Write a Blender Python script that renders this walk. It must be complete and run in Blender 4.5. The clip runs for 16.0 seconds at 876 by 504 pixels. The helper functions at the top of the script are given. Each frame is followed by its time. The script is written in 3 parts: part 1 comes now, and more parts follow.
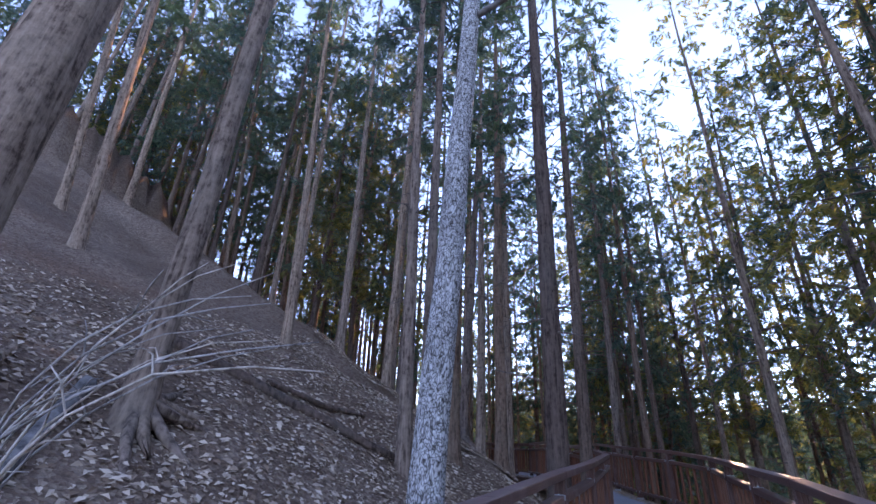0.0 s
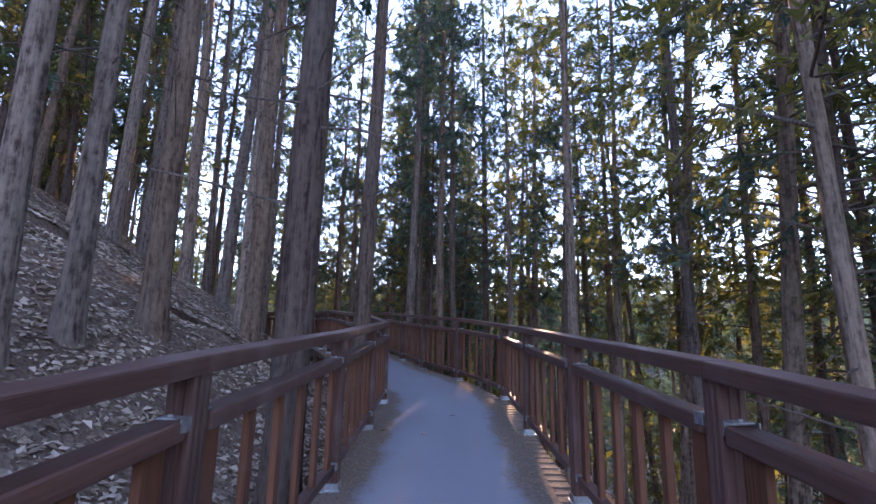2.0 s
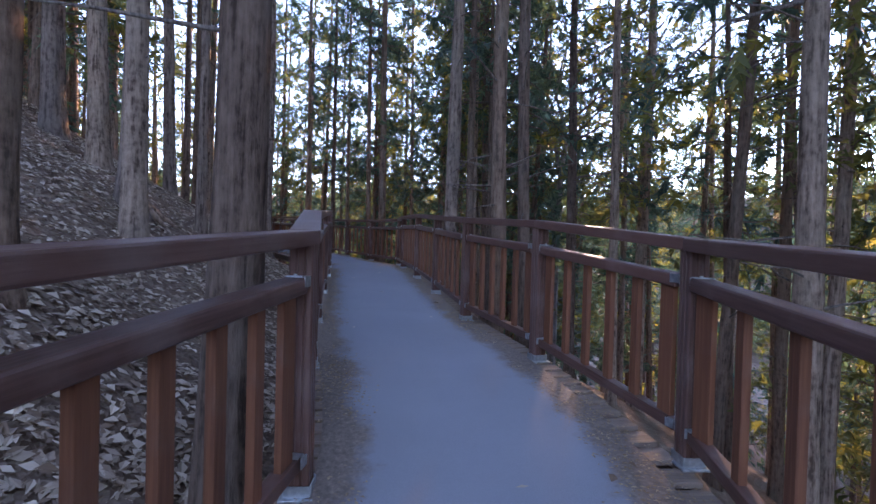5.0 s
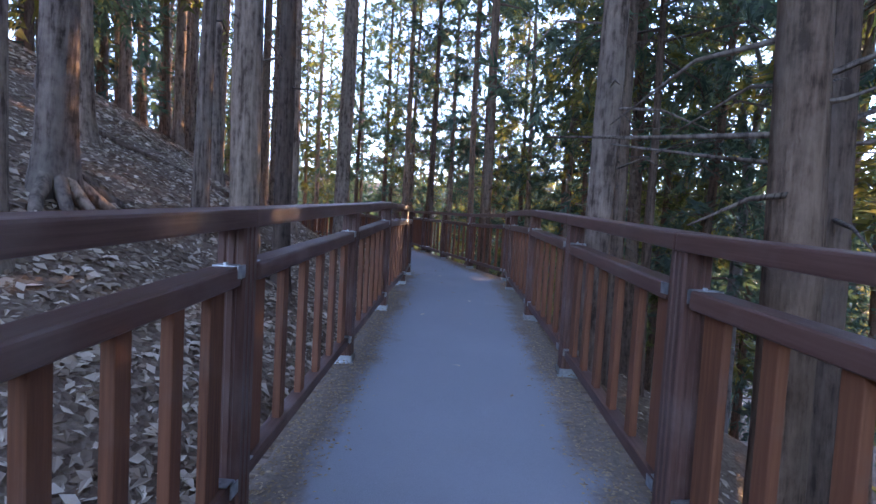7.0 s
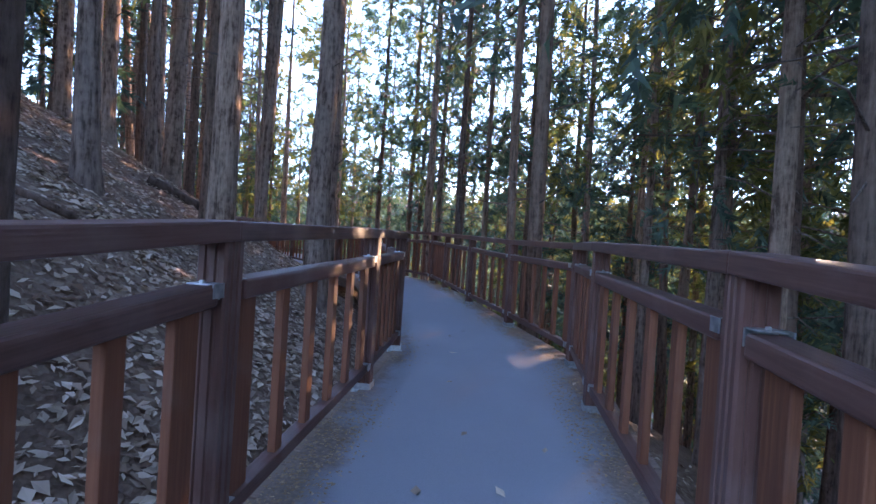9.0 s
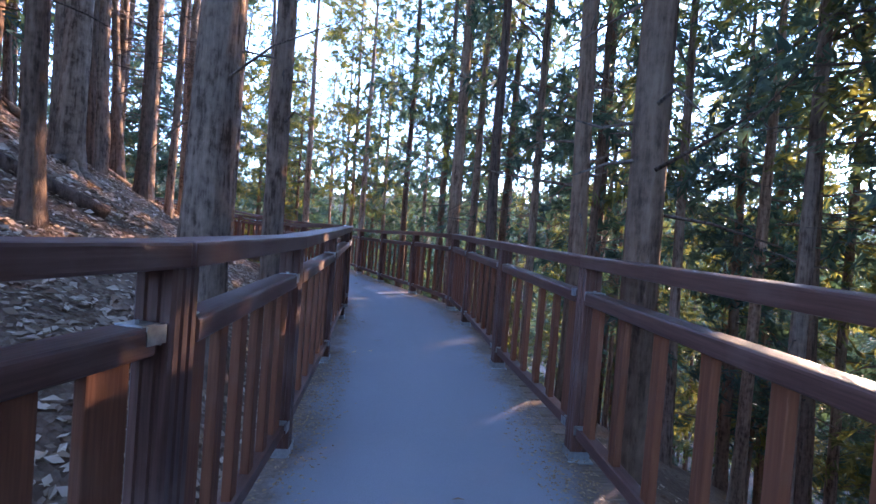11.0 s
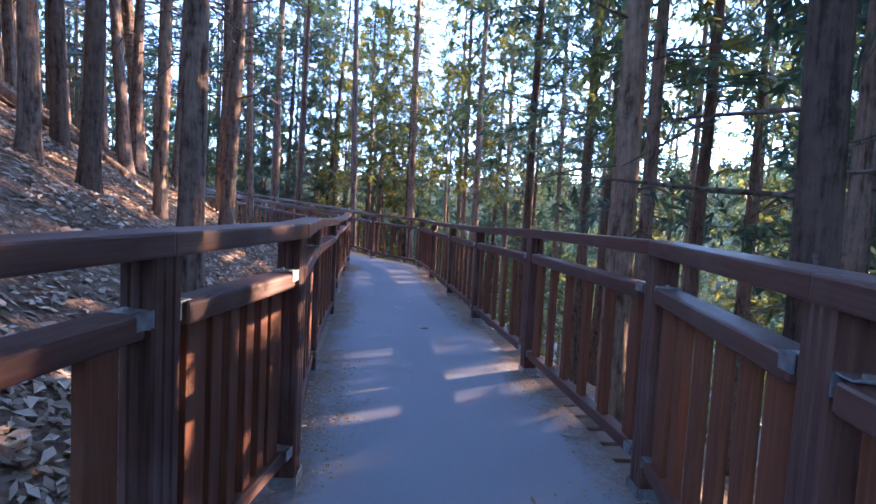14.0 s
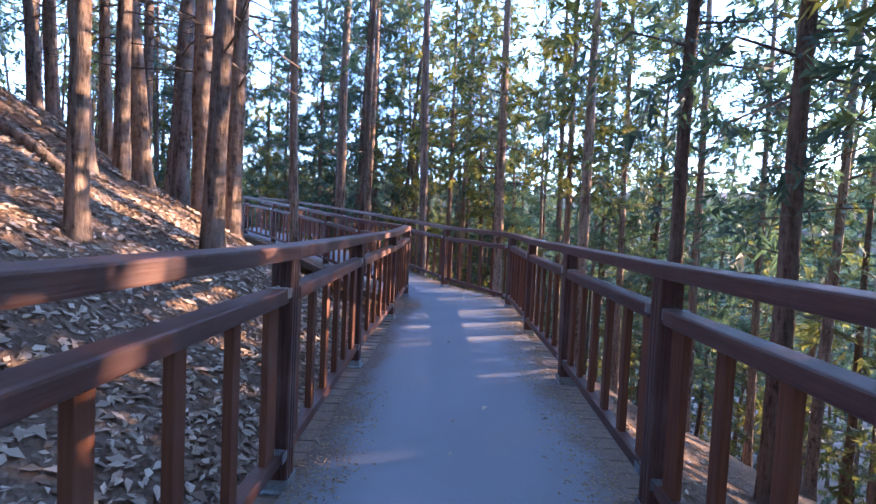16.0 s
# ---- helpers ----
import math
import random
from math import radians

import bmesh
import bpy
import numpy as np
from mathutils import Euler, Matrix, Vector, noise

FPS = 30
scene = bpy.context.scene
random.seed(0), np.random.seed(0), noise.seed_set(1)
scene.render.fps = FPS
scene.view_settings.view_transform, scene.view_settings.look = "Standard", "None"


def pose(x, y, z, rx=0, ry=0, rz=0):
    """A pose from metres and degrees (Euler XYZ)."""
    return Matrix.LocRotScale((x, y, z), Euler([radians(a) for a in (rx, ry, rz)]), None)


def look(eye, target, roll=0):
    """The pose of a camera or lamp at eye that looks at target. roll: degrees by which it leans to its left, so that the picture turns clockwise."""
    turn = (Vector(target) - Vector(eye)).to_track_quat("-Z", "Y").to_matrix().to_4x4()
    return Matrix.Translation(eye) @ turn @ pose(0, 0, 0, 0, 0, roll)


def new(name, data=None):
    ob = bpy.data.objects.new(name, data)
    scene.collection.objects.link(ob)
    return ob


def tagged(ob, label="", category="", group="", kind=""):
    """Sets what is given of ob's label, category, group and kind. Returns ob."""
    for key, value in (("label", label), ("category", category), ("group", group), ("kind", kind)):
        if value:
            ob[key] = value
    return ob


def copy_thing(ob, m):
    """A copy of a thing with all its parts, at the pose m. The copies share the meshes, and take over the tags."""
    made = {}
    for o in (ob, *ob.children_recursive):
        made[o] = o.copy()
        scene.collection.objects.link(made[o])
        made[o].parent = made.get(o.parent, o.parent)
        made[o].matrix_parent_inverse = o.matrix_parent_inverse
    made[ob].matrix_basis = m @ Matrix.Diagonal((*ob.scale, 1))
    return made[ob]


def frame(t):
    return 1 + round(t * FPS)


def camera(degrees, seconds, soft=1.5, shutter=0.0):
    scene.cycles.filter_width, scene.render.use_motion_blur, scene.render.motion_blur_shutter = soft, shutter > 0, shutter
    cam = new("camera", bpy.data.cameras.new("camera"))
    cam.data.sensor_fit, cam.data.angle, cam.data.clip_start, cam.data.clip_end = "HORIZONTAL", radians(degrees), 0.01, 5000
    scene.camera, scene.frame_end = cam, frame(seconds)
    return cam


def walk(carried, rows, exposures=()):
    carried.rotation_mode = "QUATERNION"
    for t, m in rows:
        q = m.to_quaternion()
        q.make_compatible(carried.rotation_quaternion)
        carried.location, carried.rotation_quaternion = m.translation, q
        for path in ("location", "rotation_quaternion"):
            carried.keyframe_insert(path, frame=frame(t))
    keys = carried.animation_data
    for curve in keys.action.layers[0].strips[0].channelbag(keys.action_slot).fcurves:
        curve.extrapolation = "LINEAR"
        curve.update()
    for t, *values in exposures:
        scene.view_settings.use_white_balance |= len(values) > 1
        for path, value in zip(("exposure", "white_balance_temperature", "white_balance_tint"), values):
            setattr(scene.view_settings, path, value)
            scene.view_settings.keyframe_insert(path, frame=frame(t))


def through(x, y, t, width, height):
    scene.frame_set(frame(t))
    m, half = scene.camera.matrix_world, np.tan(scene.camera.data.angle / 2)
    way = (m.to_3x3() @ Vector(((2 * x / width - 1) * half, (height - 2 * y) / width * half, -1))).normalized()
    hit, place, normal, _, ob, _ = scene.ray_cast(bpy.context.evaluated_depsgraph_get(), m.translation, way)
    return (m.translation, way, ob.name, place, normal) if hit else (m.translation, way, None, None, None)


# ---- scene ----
cam = camera(86.5, 16.0)
# seconds, place, yaw to the left, pitch up, lean to the left
ROWS = [
    (0.0, 0.082, 0.004, 1.638, 0.09, 24.54, 2.43),
    (0.5, 0.273, 0.599, 1.643, -11.06, 21.26, 2.09),
    (1.0, 0.631, 1.331, 1.655, -17.74, 17.24, 2.48),
    (1.5, 1.030, 2.125, 1.681, -21.28, 14.41, 1.68),
    (2.0, 1.446, 2.979, 1.696, -22.76, 10.73, 1.23),
    (2.5, 1.752, 3.674, 1.720, -23.70, 7.60, 1.13),
    (3.0, 2.110, 4.429, 1.735, -23.66, 4.72, 1.40),
    (3.5, 2.463, 5.152, 1.762, -22.61, 2.42, 1.58),
    (4.0, 2.857, 5.963, 1.811, -20.62, 0.57, 1.51),
    (6.5, 4.131, 10.133, 2.100, -4.53, -2.13, 2.70),
    (7.0, 4.262, 10.982, 2.187, -0.99, -2.80, 3.11),
    (7.5, 4.359, 11.836, 2.233, 1.34, -2.75, 3.18),
    (8.0, 4.458, 12.710, 2.287, 2.96, -1.89, 3.49),
    (10.5, 4.711, 17.285, 2.553, 6.97, -0.53, 3.59),
    (11.0, 4.748, 18.111, 2.571, 10.49, -1.19, 4.36),
    (11.5, 4.642, 18.988, 2.578, 14.89, -2.31, 4.03),
    (12.0, 4.501, 19.776, 2.591, 17.69, -2.91, 3.58),
    (12.5, 4.335, 20.625, 2.618, 20.03, -3.16, 3.45),
    (13.0, 4.143, 21.402, 2.653, 21.91, -3.23, 3.08),
    (13.5, 3.967, 22.200, 2.695, 24.12, -3.29, 3.25),
    (14.0, 3.733, 22.924, 2.733, 26.87, -3.29, 3.02),
    (14.5, 3.384, 23.753, 2.762, 29.80, -3.05, 2.60),
    (15.0, 2.942, 24.574, 2.799, 33.32, -2.35, 1.90),
    (15.5, 2.518, 25.300, 2.819, 35.82, -1.91, 2.05),
    (16.0, 2.081, 25.936, 2.838, 38.12, -2.54, 2.64),
]
walk(cam, [(t, pose(x, y, z, 90 + pitch, 0, yaw) @ pose(0, 0, 0, 0, 0, lean)) for t, x, y, z, yaw, pitch, lean in ROWS],
     exposures=[(0.0, 3.4, 7900, 43), (2.0, 3.75, 8100, 44), (4.0, 3.85, 8100, 42), (6.5, 4.25, 7900, 37), (8.0, 4.35, 7500, 34), (12.0, 4.55, 6500, 32), (16.0, 4.5, 6450, 30)])

# ---- world, sun ----
SUN_YAW, SUN_UP = -33.0, 9.5
world = bpy.data.worlds.new("sky")
scene.world = world
world.use_nodes = True
wn = world.node_tree
sky = wn.nodes.new("ShaderNodeTexSky")
sky.sky_type = "NISHITA"
sky.sun_disc = False
sky.sun_elevation = radians(SUN_UP)
sky.sun_rotation = radians(-SUN_YAW)
sky.air_density, sky.dust_density, sky.ozone_density = 0.75, 0.0, 3.0
wn.nodes["Background"].inputs["Strength"].default_value = 0.15
wn.links.new(sky.outputs["Color"], wn.nodes["Background"].inputs["Color"])
sun = new("sun", bpy.data.lights.new("sun", "SUN"))
sun.data.energy, sun.data.angle, sun.data.color = 1.2, radians(0.5), (1.0, 0.78, 0.52)
sun.matrix_world = look((60 * math.sin(-radians(SUN_YAW)), 60 * math.cos(radians(SUN_YAW)), 60 * math.tan(radians(SUN_UP))), (0, 0, 0))


# ---- materials ----
def material(name, rough=0.8, spec=0.3):
    m = bpy.data.materials.new(name)
    m.use_nodes = True
    b = m.node_tree.nodes["Principled BSDF"]
    b.inputs["Roughness"].default_value = rough
    b.inputs["Specular IOR Level"].default_value = spec
    return m, m.node_tree, b


def node(tree, kind, **values):
    n = tree.nodes.new(kind)
    for key, value in values.items():
        n.inputs[key.replace("_", " ")].default_value = value
    return n


def coords(tree, scale=(1, 1, 1), use="Object"):
    tc = tree.nodes.new("ShaderNodeTexCoord")
    mp = node(tree, "ShaderNodeMapping", Scale=scale)
    tree.links.new(tc.outputs[use], mp.inputs["Vector"])
    return mp.outputs["Vector"]


def noise_tex(tree, vec, scale, detail=4.0, rough=0.55):
    n = node(tree, "ShaderNodeTexNoise", Scale=scale, Detail=detail, Roughness=rough)
    tree.links.new(vec, n.inputs["Vector"])
    return n.outputs["Fac"]


def ramp(tree, fac, stops):
    r = tree.nodes.new("ShaderNodeValToRGB")
    e = r.color_ramp.elements
    while len(e) < len(stops):
        e.new(0.5)
    for el, (p, c) in zip(e, stops):
        el.position, el.color = p, (*c, 1)
    tree.links.new(fac, r.inputs["Fac"])
    return r.outputs["Color"]


def mix(tree, fac, a, b, mode="MIX"):
    n = tree.nodes.new("ShaderNodeMix")
    n.data_type, n.blend_type = "RGBA", mode
    for value, socket in ((fac, n.inputs[0]), (a, n.inputs[6]), (b, n.inputs[7])):
        if isinstance(value, (int, float)):
            socket.default_value = value
        elif isinstance(value, tuple):
            socket.default_value = (*value, 1)
        else:
            tree.links.new(value, socket)
    return n.outputs[2]


def bump(tree, bsdf, height, strength, distance=0.01):
    b = node(tree, "ShaderNodeBump", Strength=strength, Distance=distance)
    tree.links.new(height, b.inputs["Height"])
    tree.links.new(b.outputs["Normal"], bsdf.inputs["Normal"])


def random_of(tree):
    return tree.nodes.new("ShaderNodeObjectInfo").outputs["Random"]


def stained_wood(name, dark, light, worn, rough, wear=0.5):
    """Brown oil-stained softwood: grain along the local x axis, streaks, faded patches, a tone of its own for each board."""
    m, t, b = material(name, rough, 0.4)
    grain = noise_tex(t, coords(t, (1.2, 30, 30)), 3.0, 6.0)
    blot = noise_tex(t, coords(t, (1, 1, 1)), 3.2, 5.0)
    tone = ramp(t, random_of(t), [(0.0, tuple(c * 0.72 for c in dark)), (1.0, tuple(c * 1.25 for c in dark))])
    base = mix(t, ramp(t, grain, [(0.35, (0, 0, 0)), (0.7, (1, 1, 1))]), tone, light)
    col = mix(t, ramp(t, blot, [(wear, (0, 0, 0)), (wear + 0.22, (0.75, 0.75, 0.75))]), base, worn)
    t.links.new(col, b.inputs["Base Color"])
    bump(t, b, grain, 0.35, 0.004)
    return m


def bark(name, dark, light, rough=0.95, stretch=9.0, depth=0.03):
    """Stringy bark: long ridges, short cross cracks, peeled paler strips, a little moss and a tone of its own for each trunk."""
    m, t, b = material(name, rough, 0.1)
    ridge = noise_tex(t, coords(t, (stretch, stretch, 1.3)), 1.7, 8.0, 0.66)
    crack = noise_tex(t, coords(t, (stretch * 0.6, stretch * 0.6, 5.0)), 2.3, 5.0, 0.6)
    peel = noise_tex(t, coords(t, (5.0, 5.0, 0.7)), 1.1, 3.0)
    blot = noise_tex(t, coords(t, (1, 1, 0.5)), 1.6, 4.0)
    tone = ramp(t, random_of(t), [(0.0, (0.70, 0.71, 0.76)), (0.5, (0.95, 0.93, 0.93)), (1.0, (1.2, 1.12, 1.05))])
    height = mix(t, 0.35, ridge, crack)
    col = ramp(t, height, [(0.40, tuple(0.7 * p for p in dark)), (0.49, tuple(0.5 * p + 0.5 * q for p, q in zip(dark, light))), (0.60, light)])
    col = mix(t, ramp(t, peel, [(0.58, (0, 0, 0)), (0.70, (0.3, 0.3, 0.3))]), col, tuple(min(0.7, c * 1.25) for c in light))
    col = mix(t, ramp(t, blot, [(0.45, (0, 0, 0)), (0.75, (0.5, 0.5, 0.5))]), col, (0.165, 0.15, 0.12))
    t.links.new(mix(t, 1.0, col, tone, "MULTIPLY"), b.inputs["Base Color"])
    bump(t, b, height, 1.0, depth * 1.6)
    return m


def scaly_bark(name, crack_col, dark, light):
    """Pale bark broken into small raised plates by dark cracks."""
    m, t, b = material(name, 0.95, 0.1)
    warp = node(t, "ShaderNodeTexNoise", Scale=6.0, Detail=3.0)
    v = coords(t, (1, 1, 0.5))
    t.links.new(v, warp.inputs["Vector"])
    where = mix(t, 0.3, v, warp.outputs["Color"], "ADD")
    plates = node(t, "ShaderNodeTexVoronoi", Scale=36.0)
    plates.feature = "DISTANCE_TO_EDGE"
    t.links.new(where, plates.inputs["Vector"])
    fine = noise_tex(t, v, 40.0, 5.0)
    edge = mix(t, 0.35, plates.outputs["Distance"], mix(t, 0.5, fine, (0.0, 0.0, 0.0)))
    blot = noise_tex(t, v, 2.0, 4.0)
    face = mix(t, ramp(t, fine, [(0.35, (0, 0, 0)), (0.65, (1, 1, 1))]), dark, light)
    face = mix(t, ramp(t, blot, [(0.5, (0, 0, 0)), (0.68, (0.6, 0.6, 0.6))]), face, (0.22, 0.20, 0.185))
    col = mix(t, ramp(t, edge, [(0.08, (0, 0, 0)), (0.20, (1, 1, 1))]), crack_col, face)
    t.links.new(col, b.inputs["Base Color"])
    bump(t, b, ramp(t, edge, [(0.06, (0, 0, 0)), (0.28, (1, 1, 1))]), 0.8, 0.015)
    return m


def foliage(name, dark, light, through=0.35):
    m, t, b = material(name, 0.6, 0.25)
    isl = t.nodes.new("ShaderNodeNewGeometry").outputs["Random Per Island"]
    tone = ramp(t, random_of(t), [(0.0, (0.72, 0.82, 0.95)), (0.7, (1.0, 1.0, 1.0)), (1.0, (1.25, 1.14, 0.9))])
    col = mix(t, 1.0, ramp(t, isl, [(0.0, dark), (0.75, light), (1.0, tuple(c * 1.35 for c in light))]), tone, "MULTIPLY")
    t.links.new(col, b.inputs["Base Color"])
    tr = t.nodes.new("ShaderNodeBsdfTranslucent")
    t.links.new(mix(t, 1.0, col, (1.5, 1.5, 0.9), "MULTIPLY"), tr.inputs["Color"])
    add = t.nodes.new("ShaderNodeMixShader")
    add.inputs[0].default_value = through
    t.links.new(b.outputs[0], add.inputs[1])
    t.links.new(tr.outputs[0], add.inputs[2])
    t.links.new(add.outputs[0], t.nodes["Material Output"].inputs["Surface"])
    return m


RAIL = stained_wood("rail_wood", (0.105, 0.042, 0.030), (0.155, 0.070, 0.052), (0.20, 0.12, 0.10), 0.48, 0.52)
BOARD = stained_wood("baluster_wood", (0.155, 0.046, 0.021), (0.235, 0.08, 0.036), (0.19, 0.10, 0.07), 0.65, 0.6)
PLANK = stained_wood("deck_wood", (0.21, 0.14, 0.105), (0.29, 0.20, 0.15), (0.36, 0.26, 0.19), 0.8, 0.48)
BARK_CEDAR = bark("cedar_bark", (0.12, 0.078, 0.058), (0.37, 0.265, 0.20))
BARK_DARK = bark("dark_bark", (0.085, 0.052, 0.038), (0.22, 0.145, 0.105))
BARK_PALE = scaly_bark("pale_scaly_bark", (0.05, 0.042, 0.036), (0.40, 0.38, 0.36), (0.74, 0.72, 0.69))
BARK_GREY = bark("grey_bark", (0.10, 0.095, 0.09), (0.26, 0.24, 0.22), stretch=5.0, depth=0.01)
NEEDLES = foliage("cypress_sprays", (0.034, 0.066, 0.062), (0.080, 0.135, 0.108), 0.42)
# the same sprays with warm sunlight painted in as a yellow-green leaf colour
NEEDLES_SUNLIT = foliage("sunlit_tint_sprays", (0.07, 0.088, 0.036), (0.19, 0.18, 0.07), 0.5)
TWIG_MAT = bark("twig_bark", (0.08, 0.06, 0.05), (0.20, 0.16, 0.13), stretch=20.0, depth=0.004)


def metal():
    m, t, b = material("galvanised_steel", 0.42, 0.5)
    b.inputs["Metallic"].default_value = 0.85
    n = noise_tex(t, coords(t), 30.0, 3.0)
    t.links.new(ramp(t, n, [(0.3, (0.30, 0.33, 0.34)), (0.7, (0.52, 0.56, 0.57))]), b.inputs["Base Color"])
    return m


STEEL = metal()


def matting():
    """Grey rubber matting, worn clean along the middle; trodden soil and needle dust have spread over it from both edges."""
    m, t, b = material("grey_rubber_mat", 0.78, 0.35)
    fine = noise_tex(t, coords(t), 260.0, 3.0)
    big = noise_tex(t, coords(t, (0.8, 0.8, 0.8)), 1.3, 6.0)
    grit = noise_tex(t, coords(t), 38.0, 5.0, 0.7)
    drift = noise_tex(t, coords(t), 2.6, 6.0, 0.68)
    col = mix(t, ramp(t, fine, [(0.3, (0, 0, 0)), (0.7, (1, 1, 1))]), (0.215, 0.22, 0.235), (0.30, 0.305, 0.32))
    col = mix(t, ramp(t, big, [(0.45, (0, 0, 0)), (0.7, (0.5, 0.5, 0.5))]), col, (0.31, 0.31, 0.33))
    uv = t.nodes.new("ShaderNodeSeparateXYZ")
    t.links.new(coords(t, use="UV"), uv.inputs[0])
    cover = t.nodes.new("ShaderNodeMath")
    cover.operation = "MULTIPLY_ADD"
    t.links.new(drift, cover.inputs[0])
    cover.inputs[1].default_value = 0.75
    t.links.new(uv.outputs["X"], cover.inputs[2])
    soil = ramp(t, grit, [(0.3, (0.13, 0.082, 0.056)), (0.55, (0.24, 0.165, 0.12)), (0.75, (0.38, 0.27, 0.18))])
    col = mix(t, ramp(t, cover.outputs[0], [(0.80, (0, 0, 0)), (0.98, (0.88, 0.88, 0.88))]), col, soil)
    t.links.new(col, b.inputs["Base Color"])
    bump(t, b, mix(t, 0.4, fine, grit), 0.35, 0.003)
    return m


MAT = matting()


def litter_ground():
    m, t, b = material("leaf_litter_soil", 0.95, 0.1)
    v = coords(t)
    vo = node(t, "ShaderNodeTexVoronoi", Scale=24.0)
    t.links.new(v, vo.inputs["Vector"])
    fine = noise_tex(t, v, 14.0, 7.0, 0.7)
    big = noise_tex(t, v, 0.7, 5.0)
    leaf = ramp(t, vo.outputs["Color"], [(0.1, (0.13, 0.08, 0.056)), (0.5, (0.27, 0.18, 0.13)), (0.9, (0.43, 0.32, 0.235))])
    soil = ramp(t, fine, [(0.3, (0.075, 0.046, 0.033)), (0.7, (0.21, 0.13, 0.088))])
    col = mix(t, ramp(t, big, [(0.38, (0.15, 0.15, 0.15)), (0.62, (0.6, 0.6, 0.6))]), soil, leaf)
    t.links.new(col, b.inputs["Base Color"])
    bump(t, b, mix(t, 0.5, vo.outputs["Distance"], fine), 0.9, 0.05)
    return m


SOIL = litter_ground()


def dry_leaf(name, dark, light):
    m, t, b = material(name, 0.75, 0.25)
    isl = t.nodes.new("ShaderNodeNewGeometry").outputs["Random Per Island"]
    t.links.new(ramp(t, isl, [(0.0, dark), (0.55, tuple((p + q) / 2 for p, q in zip(dark, light))), (1.0, light)]), b.inputs["Base Color"])
    return m


LITTER = dry_leaf("fallen_leaves", (0.19, 0.11, 0.068), (0.66, 0.51, 0.38))
NEEDLE_LITTER = dry_leaf("fallen_needles", (0.24, 0.145, 0.08), (0.48, 0.33, 0.20))


# ---- helpers ----
def mesh_of(name, verts, faces, mats, smooth=False):
    me = bpy.data.meshes.new(name)
    me.from_pydata(verts, [], faces)
    for m in mats if isinstance(mats, (list, tuple)) else [mats]:
        me.materials.append(m)
    if smooth:
        me.polygons.foreach_set("use_smooth", [True] * len(me.polygons))
    me.update()
    return me


def part(name, bm, mat, parent, label=""):
    if isinstance(bm, bmesh.types.BMesh):
        me = bpy.data.meshes.new(name)
        bm.to_mesh(me)
        bm.free()
        me.materials.append(mat)
    else:
        me = bm
    ob = new(name, me)
    ob.parent = parent
    if label:
        tagged(ob, label)
    return ob


def thing(name, place, label, category, group=""):
    ob = new(name)
    ob.empty_display_size = 0.2
    ob.matrix_world = place
    return tagged(ob, label, category, group)


def box(sx, sy, sz, bevel=0.006, at=(0, 0, 0), segments=2):
    bm = bmesh.new()
    bmesh.ops.create_cube(bm, size=1.0, matrix=Matrix.Translation(at) @ Matrix.Diagonal((sx, sy, sz, 1)))
    if bevel:
        bmesh.ops.bevel(bm, geom=bm.edges[:], offset=bevel, segments=segments, affect="EDGES", profile=0.6)
    return bm


def box_mesh(name, sx, sy, sz, mat, bevel=0.006, at=(0, 0, 0), segments=2):
    bm = box(sx, sy, sz, bevel, at, segments)
    me = bpy.data.meshes.new(name)
    bm.to_mesh(me)
    bm.free()
    me.materials.append(mat)
    return me


# ---- plan: middle line of the walkway with the deck's height ----
LINE = [
    (-1.9, -3.8, -0.22), (-0.1, 0, 0.08), (0.9, 2.1, 0.235), (2, 4.4, 0.45), (3, 6.5, 0.582), (3.75, 8.2, 0.701), (4.35, 9.6, 0.79),
    (4.44, 10.99, 0.945), (4.4, 12.7, 1.05), (4.49, 14.4, 1.165), (4.57, 15.99, 1.275), (4.67, 17.69, 1.33), (4.71, 18.99, 1.345), (4.32, 20.61, 1.375),
    (3.85, 22.23, 1.44), (3.32, 23.86, 1.5), (2.76, 25.13, 1.55), (2.05, 26.11, 1.565), (0.87, 27.74, 1.565), (-0.24, 29.27, 1.59), (-1.35, 30.77, 1.63),
    (-2.34, 32.06, 1.7), (-4.02, 32.53, 1.8), (-5.8, 33.16, 1.95), (-7.98, 33.76, 2.15), (-10.96, 34.29, 2.42), (-14.96, 34.26, 2.75)]
FAR_LINE = np.array([(-30, -60, -3.5)] + LINE + [(-70, 5, 7)], float)
LEFT_POSTS = [
    (-2.7, -3.55), (-1.93, -1.85), (-1.15, -0.2), (-0.37, 1.5), (0.45, 3.17), (1.31, 4.85), (2.2, 6.75), (2.9, 8.38), (3.48, 9.77),
    (3.51, 11.24), (3.57, 12.67), (3.67, 14.43), (3.77, 16.03), (3.86, 17.91), (3.88, 19.13), (3.55, 20.39), (3.07, 21.97), (2.52, 23.67),
    (2.25, 24.45), (1.38, 25.54), (0.15, 27.23), (-1.05, 28.77), (-2.24, 30.46), (-3.06, 31.64), (-4.45, 31.9), (-6.13, 32.43), (-7.81, 32.9),
    (-9.5, 33.27), (-11.29, 33.45), (-13.19, 33.44)]
